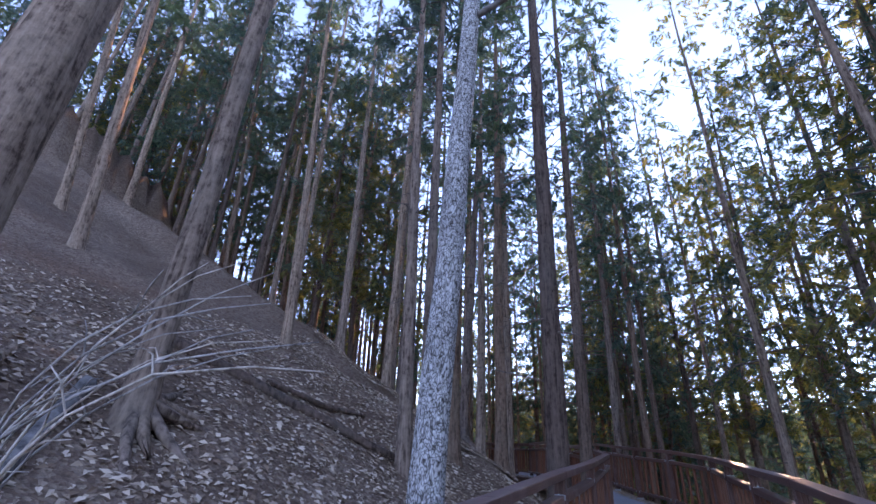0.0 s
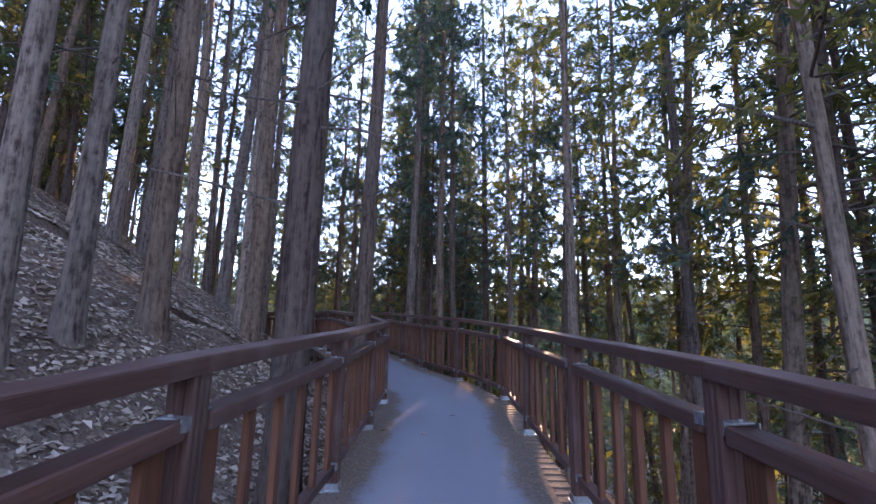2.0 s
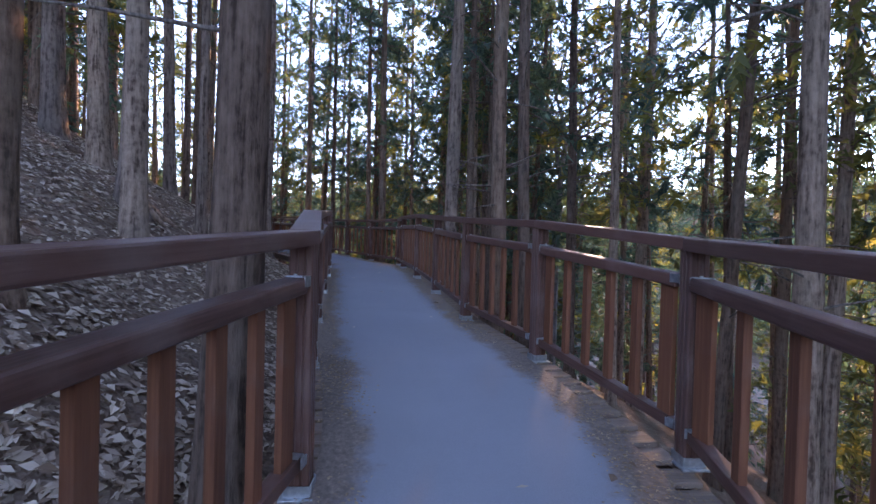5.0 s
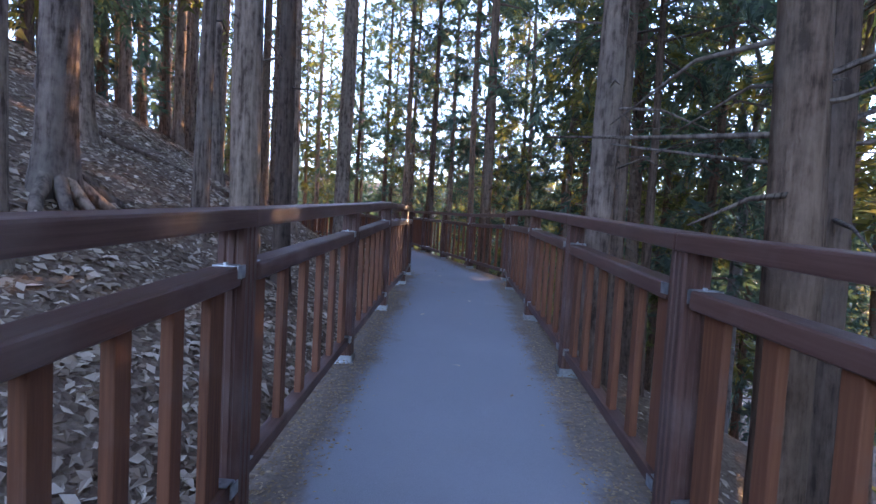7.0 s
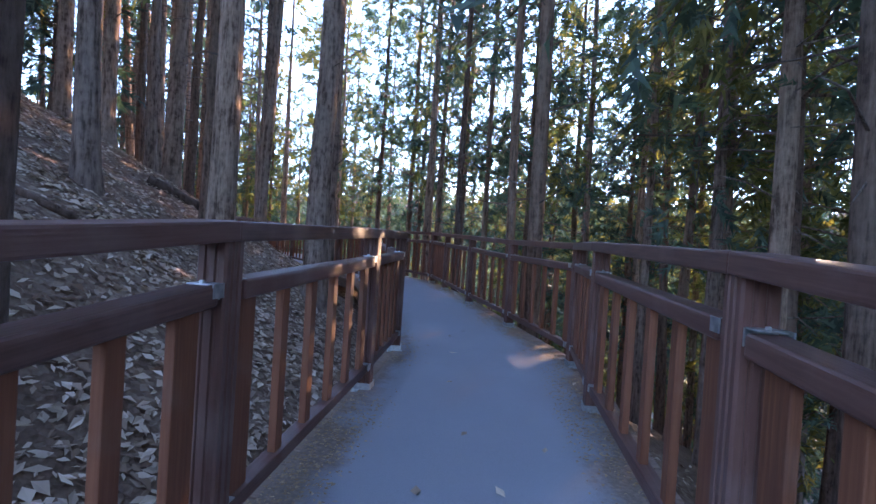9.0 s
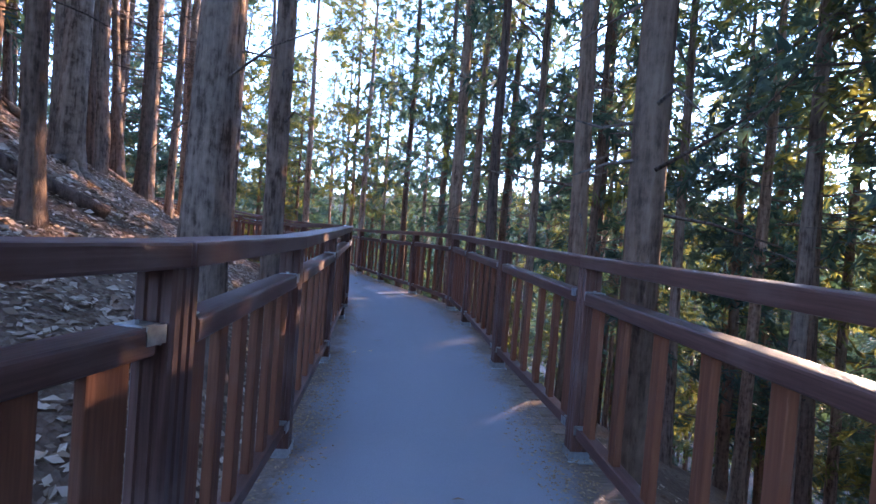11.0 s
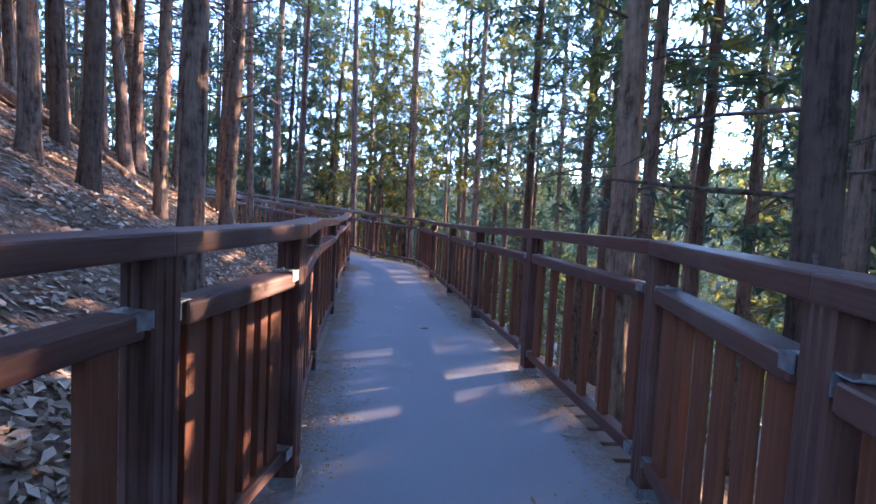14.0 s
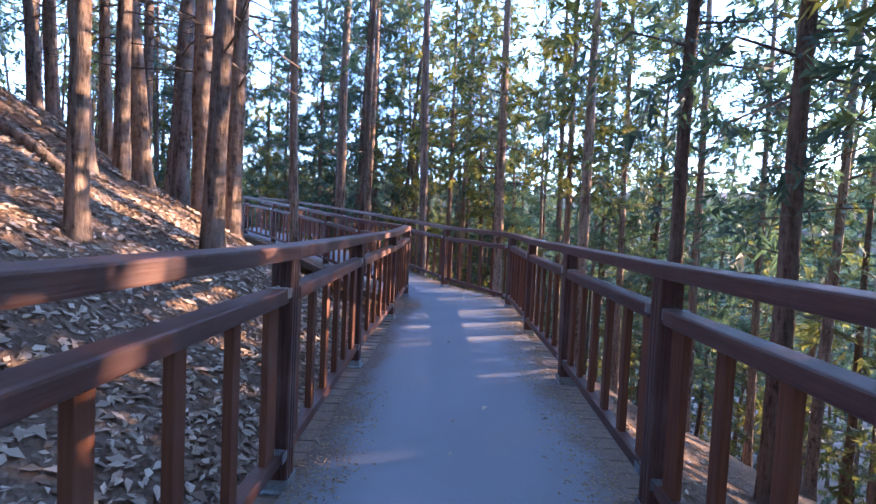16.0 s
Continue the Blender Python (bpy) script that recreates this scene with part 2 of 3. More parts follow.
RIGHT_POSTS = [
    (-0.62, -4.1), (0.12, -2.45), (0.87, -0.8), (1.62, 0.85), (2.37, 2.5), (3.1, 4.2), (3.82, 5.9), (4.54, 7.62), (5.42, 9.6),
    (5.35, 11.16), (5.22, 12.67), (5.31, 14.36), (5.36, 15.91), (5.47, 17.84), (5.6, 19.08), (5.13, 20.92), (4.58, 22.5), (4.06, 24.19),
    (3.69, 25.24), (2.74, 26.61), (1.61, 28.23), (0.53, 29.76), (-0.53, 31.13), (-1.49, 32.36), (-3.32, 33.06), (-4.97, 33.78), (-6.65, 34.3),
    (-8.33, 34.72), (-10.02, 35.05), (-11.72, 35.22), (-13.42, 35.2)]


def station(x, y, line=FAR_LINE):
    """How far a place lies from the middle line (to the left: positive), and the deck's height there."""
    a, b = line[:-1, :2], line[1:, :2]
    d = b - a
    off = np.array((x, y)) - a
    u = np.clip((off * d).sum(1) / (d * d).sum(1), 0, 1)
    gap = off - u[:, None] * d
    r = np.hypot(gap[:, 0], gap[:, 1])
    i = int(r.argmin())
    side = d[i, 0] * gap[i, 1] - d[i, 1] * gap[i, 0]
    return math.copysign(r[i], side), line[i, 2] + u[i] * (line[i + 1, 2] - line[i, 2])


def ground_z(x, y):
    """The hillside: it rises on the left of the walkway and falls away on its right."""
    d, z = station(x, y)
    rough = 0.16 * noise.noise(Vector((x * 0.45, y * 0.45, 3.1))) + 0.06 * noise.noise(Vector((x * 1.7, y * 1.7, 0.4)))
    if d > 0:
        e = max(0.0, d - 1.0)
        up = 0.62 * e if e < 24 else 14.88 + 0.12 * min(e - 24, 60)
        return z - 0.5 + up + rough * min(1.0, e + 0.15) * (1 + min(e, 10) * 0.12)
    e = max(0.0, -d - 0.9)
    far = 0.22 * min(max(0.0, e - 75), 190) + (9 * noise.noise(Vector((x * 0.012, y * 0.012, 5.0))) if e > 75 else 0.0) * min(1.0, (e - 75) / 60)
    return z - 0.55 - 0.5 * min(e, 26) - 0.05 * min(max(0.0, e - 26), 45) + far + rough * min(1.0, e + 0.1)


# ---- the ground: one sheet to the horizon ----
def axis_steps(lo, hi, fine, reach):
    inner = list(np.arange(lo, hi + fine * 0.5, fine))
    step, out, inn = fine, [], []
    at = hi
    while at < reach:
        step *= 1.25
        at += step
        out.append(at)
    at, step = lo, fine
    while at > -reach:
        step *= 1.25
        at -= step
        inn.append(at)
    return inn[::-1] + inner + out


GX, GY = axis_steps(-16, 16, 0.4, 1500), axis_steps(-4, 46, 0.4, 1500)
gv = [(x, y, ground_z(x, y)) for y in GY for x in GX]
W = len(GX)
gf = [(j * W + i, j * W + i + 1, (j + 1) * W + i + 1, (j + 1) * W + i) for j in range(len(GY) - 1) for i in range(W - 1)]
ground = new("ground", mesh_of("ground", gv, gf, SOIL, True))
tagged(ground, "steep forest floor of brown soil and dead leaves", "ground", kind="structure")


# ---- the walkway ----
def smooth_line(points, step):
    """Evenly spaced places on a soft curve through the points, each with its heading."""
    p = [Vector(q) for q in points]
    p = [2 * p[0] - p[1]] + p + [2 * p[-1] - p[-2]]
    fine = []
    for i in range(1, len(p) - 2):
        a, b, c, d = p[i - 1:i + 3]
        for k in range(24):
            u = k / 24
            fine.append(0.5 * (2 * b + (c - a) * u + (2 * a - 5 * b + 4 * c - d) * u * u + (3 * b - 3 * c + d - a) * u ** 3))
    out, run, want = [], 0.0, 0.0
    for a, b in zip(fine, fine[1:]):
        n = (b - a).length
        while want <= run + n:
            out.append((a.lerp(b, (want - run) / n), (b - a).normalized()))
            want += step
        run += n
    return out


deck = tagged(new("walkway_deck"), "raised timber walkway deck of brown cross planks", "walkway", kind="structure")
COURSE = smooth_line(LINE, 0.145)


def beam(name, a, b, wide, high, mat, parent, bevel=0.006, segments=2, cache={}):
    """A board from a to b, its length along its local x axis. Alike boards share one mesh."""
    a, b = Vector(a), Vector(b)
    x = (b - a).normalized()
    y = Vector((0, 0, 1)).cross(x) if abs(x.z) < 0.9 else Vector((1, 0, 0)).cross(x)
    y.normalize()
    z = x.cross(y)
    length = round((b - a).length, 3)
    key = (name, length, wide, high, mat.name)
    if key not in cache:
        cache[key] = box_mesh(name, length, wide, high, mat, bevel, (length / 2, 0, 0), segments)
    ob = new(name, cache[key])
    ob.parent = parent
    ob.matrix_world = Matrix.Translation(a) @ Matrix((x, y, z)).transposed().to_4x4()
    return ob


def strip(name, width, lift, thick, mat, label, ragged=0.0):
    """A band of matting that follows the deck. Its u coordinate grows towards the edges, more so where soil has spread."""
    rows = smooth_line(LINE, 0.25)
    verts, faces, uvs = [], [], []
    cuts = (1.0, 0.985, 0.66, 0.33, 0.0, -0.33, -0.66, -0.985, -1.0)
    for i, (p, h) in enumerate(rows):
        side = Vector((-h.y, h.x, 0)).normalized()
        dirty = 1.0 if p.y < 9 else 0.86 if p.y < 17 else 0.68
        for c in cuts:
            w = width / 2 + ragged * noise.noise(Vector((i * 0.35, 1.3 if c > 0 else 7.9, 0)))
            q = p + side * (w * c)
            verts.append((q.x, q.y, q.z + lift + (thick if abs(c) < 1 else 0)))
            uvs.append((dirty * abs(c) ** 1.6 - 0.02, i * 0.25))
    n = len(cuts)
    for i in range(len(rows) - 1):
        for k in range(n - 1):
            a = n * i + k
            faces.append((a, a + n, a + n + 1, a + 1))
    me = mesh_of(name, verts, faces, mat, True)
    layer = me.uv_layers.new(name="across")
    for loop in me.loops:
        layer.data[loop.index].uv = uvs[loop.vertex_index]
    return tagged(new(name, me), label, "floor mat", kind="structure")


strip("walkway_mat", 1.70, 0.004, 0.010, MAT, "grey rubber walking mat with soil along its edges", 0.02)

TOP, MID, LOW = 1.175, 0.975, 0.205


def post_mesh():
    """A square post with two shallow grooves down each face and softened corners."""
    h, g, c = 0.052, 0.006, 0.008
    side = [(-h + c, -h), (-0.024, -h), (-0.020, -h + g), (-0.014, -h + g), (-0.010, -h), (0.010, -h), (0.014, -h + g), (0.020, -h + g), (0.024, -h), (h - c, -h)]
    ring = []
    for k in range(4):
        co, si = math.cos(k * math.pi / 2), math.sin(k * math.pi / 2)
        ring += [(x * co - y * si, x * si + y * co) for x, y in side]
    n, top = len(ring), TOP - 0.06
    verts = [(0.0, y, x) for x, y in ring] + [(top, y, x) for x, y in ring]
    faces = [(i, (i + 1) % n, n + (i + 1) % n, n + i) for i in range(n)] + [tuple(range(n))[::-1], tuple(range(n, 2 * n))]
    return mesh_of("post", verts, faces, RAIL)


def shoe_mesh():
    """A welded post shoe: a foot plate with a low collar."""
    bm = box(0.17, 0.15, 0.012, 0.003, (0, 0, 0.006))
    for at, sx, sy in (((0.058, 0, 0.035), 0.006, 0.11), ((-0.058, 0, 0.035), 0.006, 0.11), ((0, 0.058, 0.035), 0.11, 0.006), ((0, -0.058, 0.035), 0.11, 0.006)):
        bmesh.ops.create_cube(bm, size=1.0, matrix=Matrix.Translation(at) @ Matrix.Diagonal((sx, sy, 0.05, 1)))
    me = bpy.data.meshes.new("post_shoe")
    bm.to_mesh(me)
    bm.free()
    me.materials.append(STEEL)
    return me


def bracket_mesh():
    """A bent steel angle with two bolt heads, which holds a rail to its post."""
    bm = box(0.055, 0.075, 0.005, 0.001, (0.0275, 0, 0))
    bmesh.ops.create_cube(bm, size=1.0, matrix=Matrix.Translation((0.003, 0, -0.025)) @ Matrix.Diagonal((0.006, 0.085, 0.05, 1)))
    bmesh.ops.create_cube(bm, size=1.0, matrix=Matrix.Translation((0.028, 0.052, -0.02)) @ Matrix.Diagonal((0.056, 0.005, 0.045, 1)))
    bmesh.ops.create_cone(bm, cap_ends=True, segments=6, radius1=0.009, radius2=0.008, depth=0.01, matrix=Matrix.Translation((0.034, 0.0, 0.006)))
    me = bpy.data.meshes.new("bracket")
    bm.to_mesh(me)
    bm.free()
    me.materials.append(STEEL)
    return me


POST, SHOE, BRACKET = post_mesh(), shoe_mesh(), bracket_mesh()
rng = random.Random(4)


def railing(name, posts, label):
    rail = thing(name, Matrix(), label, "railing")
    tops = []
    for x, y in posts:
        z = station(x, y)[1]
        tops.append(Vector((x, y, z)))
    for i, p in enumerate(tops):
        a = tops[max(0, i - 1)]
        b = tops[min(len(tops) - 1, i + 1)]
        yaw = math.atan2(b.y - a.y, b.x - a.x)
        post = new("post", POST)
        post.parent = rail
        post.matrix_world = Matrix.Translation(p + Vector((0, 0, 0.012))) @ Matrix.Rotation(yaw, 4, "Z") @ Matrix.Rotation(-math.pi / 2, 4, "Y") @ Matrix.Rotation(rng.uniform(-0.004, 0.004), 4, "Z")
        shoe = new("post_shoe", SHOE)
        shoe.parent = post
        shoe.matrix_world = Matrix.Translation(p) @ Matrix.Rotation(yaw, 4, "Z")
        tagged(shoe, "galvanised steel post shoe")
    for a, b in zip(tops, tops[1:]):
        run = b - a
        flat = Vector((run.x, run.y, 0)).normalized()
        n = run.length
        up = Vector((0, 0, 1))

        def at(dist, height):
            return a + run * (dist / n) + up * height
        beam("top_rail", at(-0.004, TOP - 0.033 + 0.002 * rng.random()), at(n + 0.004, TOP - 0.033 + 0.002 * rng.random()), 0.135, 0.066, RAIL, rail, 0.009)
        sag = rng.uniform(-0.006, 0.006)
        mid = beam("mid_rail", at(0.075, MID - 0.035 + sag), at(n - 0.075, MID - 0.035 - sag), 0.105, 0.07, RAIL, rail, 0.016, 3)
        low = beam("bottom_rail", at(0.07, LOW - 0.03), at(n - 0.07, LOW - 0.03), 0.07, 0.06, RAIL, rail, 0.006)
        yaw = math.atan2(flat.y, flat.x)
        for holder, height, k in ((mid, MID + 0.003, 0), (mid, MID + 0.003, 1), (low, LOW + 0.003, 0), (low, LOW + 0.003, 1)):
            br = new("bracket", BRACKET)
            br.parent = holder
            br.matrix_world = Matrix.Translation(at(0.054 if k == 0 else n - 0.054, height)) @ Matrix.Rotation(yaw + math.pi * k, 4, "Z")
            tagged(br, "galvanised steel angle bracket")
        ends = [0.165, n - 0.165]
        thin = [0.165 + (n - 0.33) * k / 5 for k in (1, 2, 3, 4)]
        for s in ends:
            beam("end_board", at(s, LOW - 0.01), at(s, LOW - 0.01) + up * (MID - LOW - 0.04), 0.032, 0.105, BOARD, rail, 0.005).rotation_mode = "QUATERNION"
        for s in thin:
            beam("baluster", at(s, LOW - 0.01), at(s, LOW - 0.01) + up * (MID - LOW - 0.04), 0.036, 0.062, BOARD, rail, 0.005)
    return rail


# upright boards have their broad side along the rail
def upright_turns():
    for ob in bpy.data.objects:
        if ob.name.split(".")[0] in ("end_board", "baluster"):
            p = ob.matrix_world.translation
            i = min(range(len(LINE) - 1), key=lambda k: (Vector(LINE[k]).lerp(Vector(LINE[k + 1]), 0.5) - p).length)
            run = Vector(LINE[i + 1]) - Vector(LINE[i])
            y = Vector((-run.y, run.x, 0)).normalized()
            x = Vector((0, 0, 1))
            ob.matrix_world = Matrix.Translation(p) @ Matrix((x, y, x.cross(y))).transposed().to_4x4()


left_railing = railing("left_railing", LEFT_POSTS, "brown stained timber railing along the uphill side of the walkway")
right_railing = railing("right_railing", RIGHT_POSTS, "brown stained timber railing along the valley side of the walkway")
upright_turns()

# edge beams and legs that carry the deck
for side, posts in ((1, LEFT_POSTS), (-1, RIGHT_POSTS)):
    for i, ((x, y), (x2, y2)) in enumerate(zip(posts, posts[1:])):
        z, z2 = station(x, y)[1], station(x2, y2)[1]
        beam("edge_beam", (x, y, z - 0.13), (x2, y2, z2 - 0.13), 0.10, 0.18, PLANK, deck)
        if i % 2 == 0:
            g = ground_z(x, y)
            if g < z - 0.3:
                beam("support_leg", (x, y, g - 0.3), (x, y, z - 0.22), 0.12, 0.12, PLANK, deck)


# ---- trees ----
def tube(points, radii, sides, verts, faces, ripple=0.0, seed=0.0):
    """Adds a tapered tube through the points."""
    base = len(verts)
    for i, (p, r) in enumerate(zip(points, radii)):
        t = (points[min(i + 1, len(points) - 1)] - points[max(i - 1, 0)]).normalized()
        u = t.orthogonal().normalized() if abs(t.z) < 0.9 else Vector((1, 0, 0))
        u = (u - t * u.dot(t)).normalized()
        v = t.cross(u)
        for k in range(sides):
            a = 2 * math.pi * k / sides
            rr = r * (1 + ripple * noise.noise(Vector((math.cos(a) * 2.2 + seed, math.sin(a) * 2.2, p.z * 0.5 + seed))) + 0.5 * ripple * noise.noise(Vector((math.cos(a) * 6, math.sin(a) * 6, p.z * 0.3 + seed))))
            verts.append(tuple(p + (u * math.cos(a) + v * math.sin(a)) * rr))
    for i in range(len(points) - 1):
        for k in range(sides):
            a, b = base + i * sides + k, base + i * sides + (k + 1) % sides
            faces.append((a, b, b + sides, a + sides))
    verts.append(tuple(points[-1]))
    for k in range(sides):
        faces.append((base + (len(points) - 1) * sides + k, base + (len(points) - 1) * sides + (k + 1) % sides, len(verts) - 1))


def trunk_mesh(name, r, h, mat, rnd, bend=0.13, sides=14, flare=0.55, burr=0.16):
    seed = rnd.random() * 50
    pts, rad = [], []
    bx, by = rnd.uniform(-bend, bend), rnd.uniform(-bend, bend)
    heights = [-0.5, -0.1, 0.08, 0.22, 0.45, 0.8, 1.3, 2.0, 3.0, 4.2, 5.5, 7, 9, 11, 13.5, 16, 18.5, 21]
    for z in [q for q in heights if q < h - 0.5] + [h]:
        u = max(0.0, z) / h
        pts.append(Vector((bx * math.sin(u * 2.4) + 0.04 * noise.noise(Vector((seed, z * 0.4, 0))), by * math.sin(u * 1.9) + 0.04 * noise.noise(Vector((0, z * 0.4, seed))), z)))
        rad.append(r * ((1 - u) ** 0.8 * 0.95 + 0.06) * (1 + flare * math.exp(-max(0.0, z + 0.1) * 3.2)))
    verts, faces = [], []
    tube(pts, rad, sides, verts, faces, burr, seed)
    return mesh_of(name, verts, faces, mat, True), pts


def on_axis(pts, z):
    for a, b in zip(pts, pts[1:]):
        if a.z <= z <= b.z:
            return a.lerp(b, (z - a.z) / (b.z - a.z))
    return pts[-1].copy()


def spray(verts, faces, p, out, size, rnd):
    """A drooping frond: narrow scale-leaved twigs to both sides of a stem."""
    d = (out * rnd.uniform(0.3, 1.0) + Vector((rnd.gauss(0, 0.5), rnd.gauss(0, 0.5), rnd.gauss(-0.3, 0.4)))).normalized()
    w = d.cross(Vector((rnd.gauss(0, 0.8), rnd.gauss(0, 0.8), 1.0))).normalized()
    up = w.cross(d)
    o = p + Vector((rnd.gauss(0, 0.35), rnd.gauss(0, 0.35), rnd.gauss(0, 0.35))) * size
    for k in range(8):
        a = (1 if k % 2 else -1) * rnd.uniform(0.3, 0.9)
        f = d * math.cos(a) + w * math.sin(a) + up * rnd.gauss(0, 0.25)
        c = (w * math.cos(a) - d * math.sin(a)) * size * rnd.uniform(0.065, 0.115)
        root = o + d * size * (0.13 * k) + up * size * rnd.gauss(0, 0.05)
        n = len(verts)
        verts += [tuple(root - c), tuple(root + c), tuple(root + f * size * rnd.uniform(0.45, 0.8) * (1.15 - 0.06 * k))]
        faces.append((n, n + 1, n + 2))


def conifer(name, r, h, crown_from, reach, boughs, mat, leaf, rnd, label, stubs=14, size=0.3, stub=1.3, place=None):
    tree = thing(name, Matrix.Translation((0, 0, -400)) if place is None else place, label, "tree", "plantation trees")
    mesh, pts = trunk_mesh("trunk", r, h, mat, rnd)
    part("trunk", mesh, mat, tree)
    bv, bf, cv, cf = [], [], [], []
    for _ in range(stubs):
        z = rnd.uniform(2.2, crown_from * h + 1.0)
        a = rnd.uniform(0, 6.283)
        s = on_axis(pts, z)
        d = Vector((math.cos(a), math.sin(a), rnd.uniform(-0.25, 0.25)))
        n = rnd.uniform(0.2, 1.0) * stub
        mid = s + d * n * 0.5 + Vector((0, 0, rnd.uniform(-0.06, 0.06)))
        tube([s, mid, s + d * n + Vector((0, 0, rnd.uniform(-0.2, 0.1)))], [0.016, 0.011, 0.004], 3, bv, bf)
    for k in range(boughs):
        u = (k + rnd.random()) / boughs
        z = h * (crown_from + (1 - crown_from) * u) - 0.2
        a = rnd.uniform(0, 6.283)
        s = on_axis(pts, z)
        n = reach * (0.35 + 0.65 * (1 - u) ** 0.7) * rnd.uniform(0.55, 1.15)
        d = Vector((math.cos(a), math.sin(a), rnd.uniform(-0.15, 0.35)))
        end = s + d * n + Vector((0, 0, -0.16 * n * n))
        mid = s + d * n * 0.5 + Vector((0, 0, 0.05))
        tube([s, mid, end], [0.028 * (1.1 - u), 0.018 * (1.1 - u), 0.005], 3, bv, bf)
        count = int(6 + n * 9)
        for i in range(count):
            f = (i + rnd.random()) / count
            if f < 0.22:
                continue
            p = mid.lerp(end, (f - 0.5) * 2) if f > 0.5 else s.lerp(mid, f * 2)
            side = Vector((-d.y, d.x, 0)) * rnd.uniform(-1, 1) * 0.42 * n * (1 - 0.6 * f)
            spray(cv, cf, p + side + Vector((0, 0, rnd.uniform(-0.22, 0.05))), (d + side).normalized(), size * rnd.uniform(0.7, 1.25), rnd)
    tagged(part("branchwork", mesh_of("branchwork", bv, bf, TWIG_MAT, True), None, tree), kind="stuff")
    tagged(part("crown", mesh_of("crown", cv, cf, leaf), None, tree), kind="stuff")
    return tree


rnd = random.Random(11)
BIG = [conifer("cedar_tree", 0.24, 21, 0.46, 2.4, 34, BARK_CEDAR, NEEDLES, rnd, "tall cypress with stringy grey-brown bark and a high crown", 14, 0.3, 2.4),
       conifer("cedar_tree", 0.22, 20, 0.44, 2.2, 32, BARK_CEDAR, NEEDLES, rnd, "tall cypress with stringy grey-brown bark and a high crown", 16, 0.3, 2.0)]
DARK_BIG = [conifer("cedar_tree", 0.23, 20, 0.40, 2.4, 34, BARK_DARK, NEEDLES, rnd, "thick cypress with dark brown furrowed bark and dead lower branches", 26, 0.3, 2.6)]
MIDDLE = [conifer("cypress_tree", 0.15, 19, 0.42, 1.9, 30, BARK_CEDAR, NEEDLES, rnd, "slim straight cypress trunk with a high green crown", 22, 0.35),
          conifer("cypress_tree", 0.14, 18, 0.36, 1.9, 32, BARK_DARK, NEEDLES, rnd, "slim dark cypress trunk with a high green crown", 26, 0.35),
          conifer("cypress_tree", 0.15, 18, 0.50, 1.8, 26, BARK_CEDAR, NEEDLES, rnd, "slim straight cypress trunk with a high green crown", 30, 0.35)]
LEAFY = [conifer("leafy_cypress", 0.13, 17, 0.14, 2.4, 54, BARK_DARK, NEEDLES, rnd, "valley-side cypress leafy nearly to its foot", 16, 0.40),
         conifer("leafy_cypress", 0.12, 15, 0.10, 2.2, 54, BARK_DARK, NEEDLES, rnd, "valley-side cypress leafy nearly to its foot", 10, 0.40),
         conifer("leafy_cypress", 0.12, 16, 0.12, 2.5, 50, BARK_DARK, NEEDLES_SUNLIT, rnd, "conifer leafy nearly to its foot, a sunlit yellow-green tint painted into its leaves", 10, 0.40)]
VALLEY = [conifer("valley_cypress", 0.14, 20, 0.27, 2.7, 46, BARK_DARK, NEEDLES, rnd, "tall valley-side cypress with a deep green crown", 18, 0.38),
          conifer("valley_cypress", 0.14, 19, 0.24, 2.5, 44, BARK_CEDAR, NEEDLES, rnd, "tall valley-side cypress with a deep green crown", 18, 0.38),
          conifer("valley_cypress", 0.14, 19, 0.30, 2.6, 42, BARK_CEDAR, NEEDLES_SUNLIT, rnd, "tall valley-side conifer with a sunlit yellow-green tint painted into its crown", 18, 0.38)]
CLOSE = [conifer("shading_cypress", 0.15, 20, 0.24, 2.8, 54, BARK_DARK, NEEDLES, rnd, "tall cypress with a full dark green crown over the walkway", 20, 0.27),
         conifer("shading_cypress", 0.15, 19, 0.27, 2.7, 52, BARK_CEDAR, NEEDLES_SUNLIT, rnd, "tall conifer with a full crown, sunlight painted in as yellow-green leaf colour", 20, 0.27)]
DRY = [conifer("dry_branched_cypress", 0.11, 17, 0.62, 1.6, 16, BARK_CEDAR, NEEDLES, rnd, "shaded cypress ringed with dead dry branches", 64, 0.3, 1.8)]


def plant(kind, x, y, r, rnd, lean=0.03, full=False):
    own = kind[int(rnd.random() * len(kind))]
    base_r = {"cedar_tree": 0.23, "cypress_tree": 0.147, "leafy_cypress": 0.125, "valley_cypress": 0.14, "shading_cypress": 0.15, "dry_branched_cypress": 0.11}[own.name.split(".")[0]]
    k = r / base_r
    tall = 0.9 + 0.2 * rnd.random()
    m = Matrix.Translation((x, y, ground_z(x, y) - 0.06)) @ Matrix.Rotation(rnd.gauss(0, lean), 4, "X") @ Matrix.Rotation(rnd.gauss(0, lean), 4, "Y") @ Matrix.Rotation(rnd.random() * 6.283, 4, "Z")
    tree = copy_thing(own, m @ Matrix.Diagonal((k, k, tall, 1)))
    if full and k < 0.78:
        for child in tree.children:
            if child.name.split(".")[0] in ("crown", "branchwork"):
                child.scale = (0.78 / k, 0.78 / k, 1)
    return tree


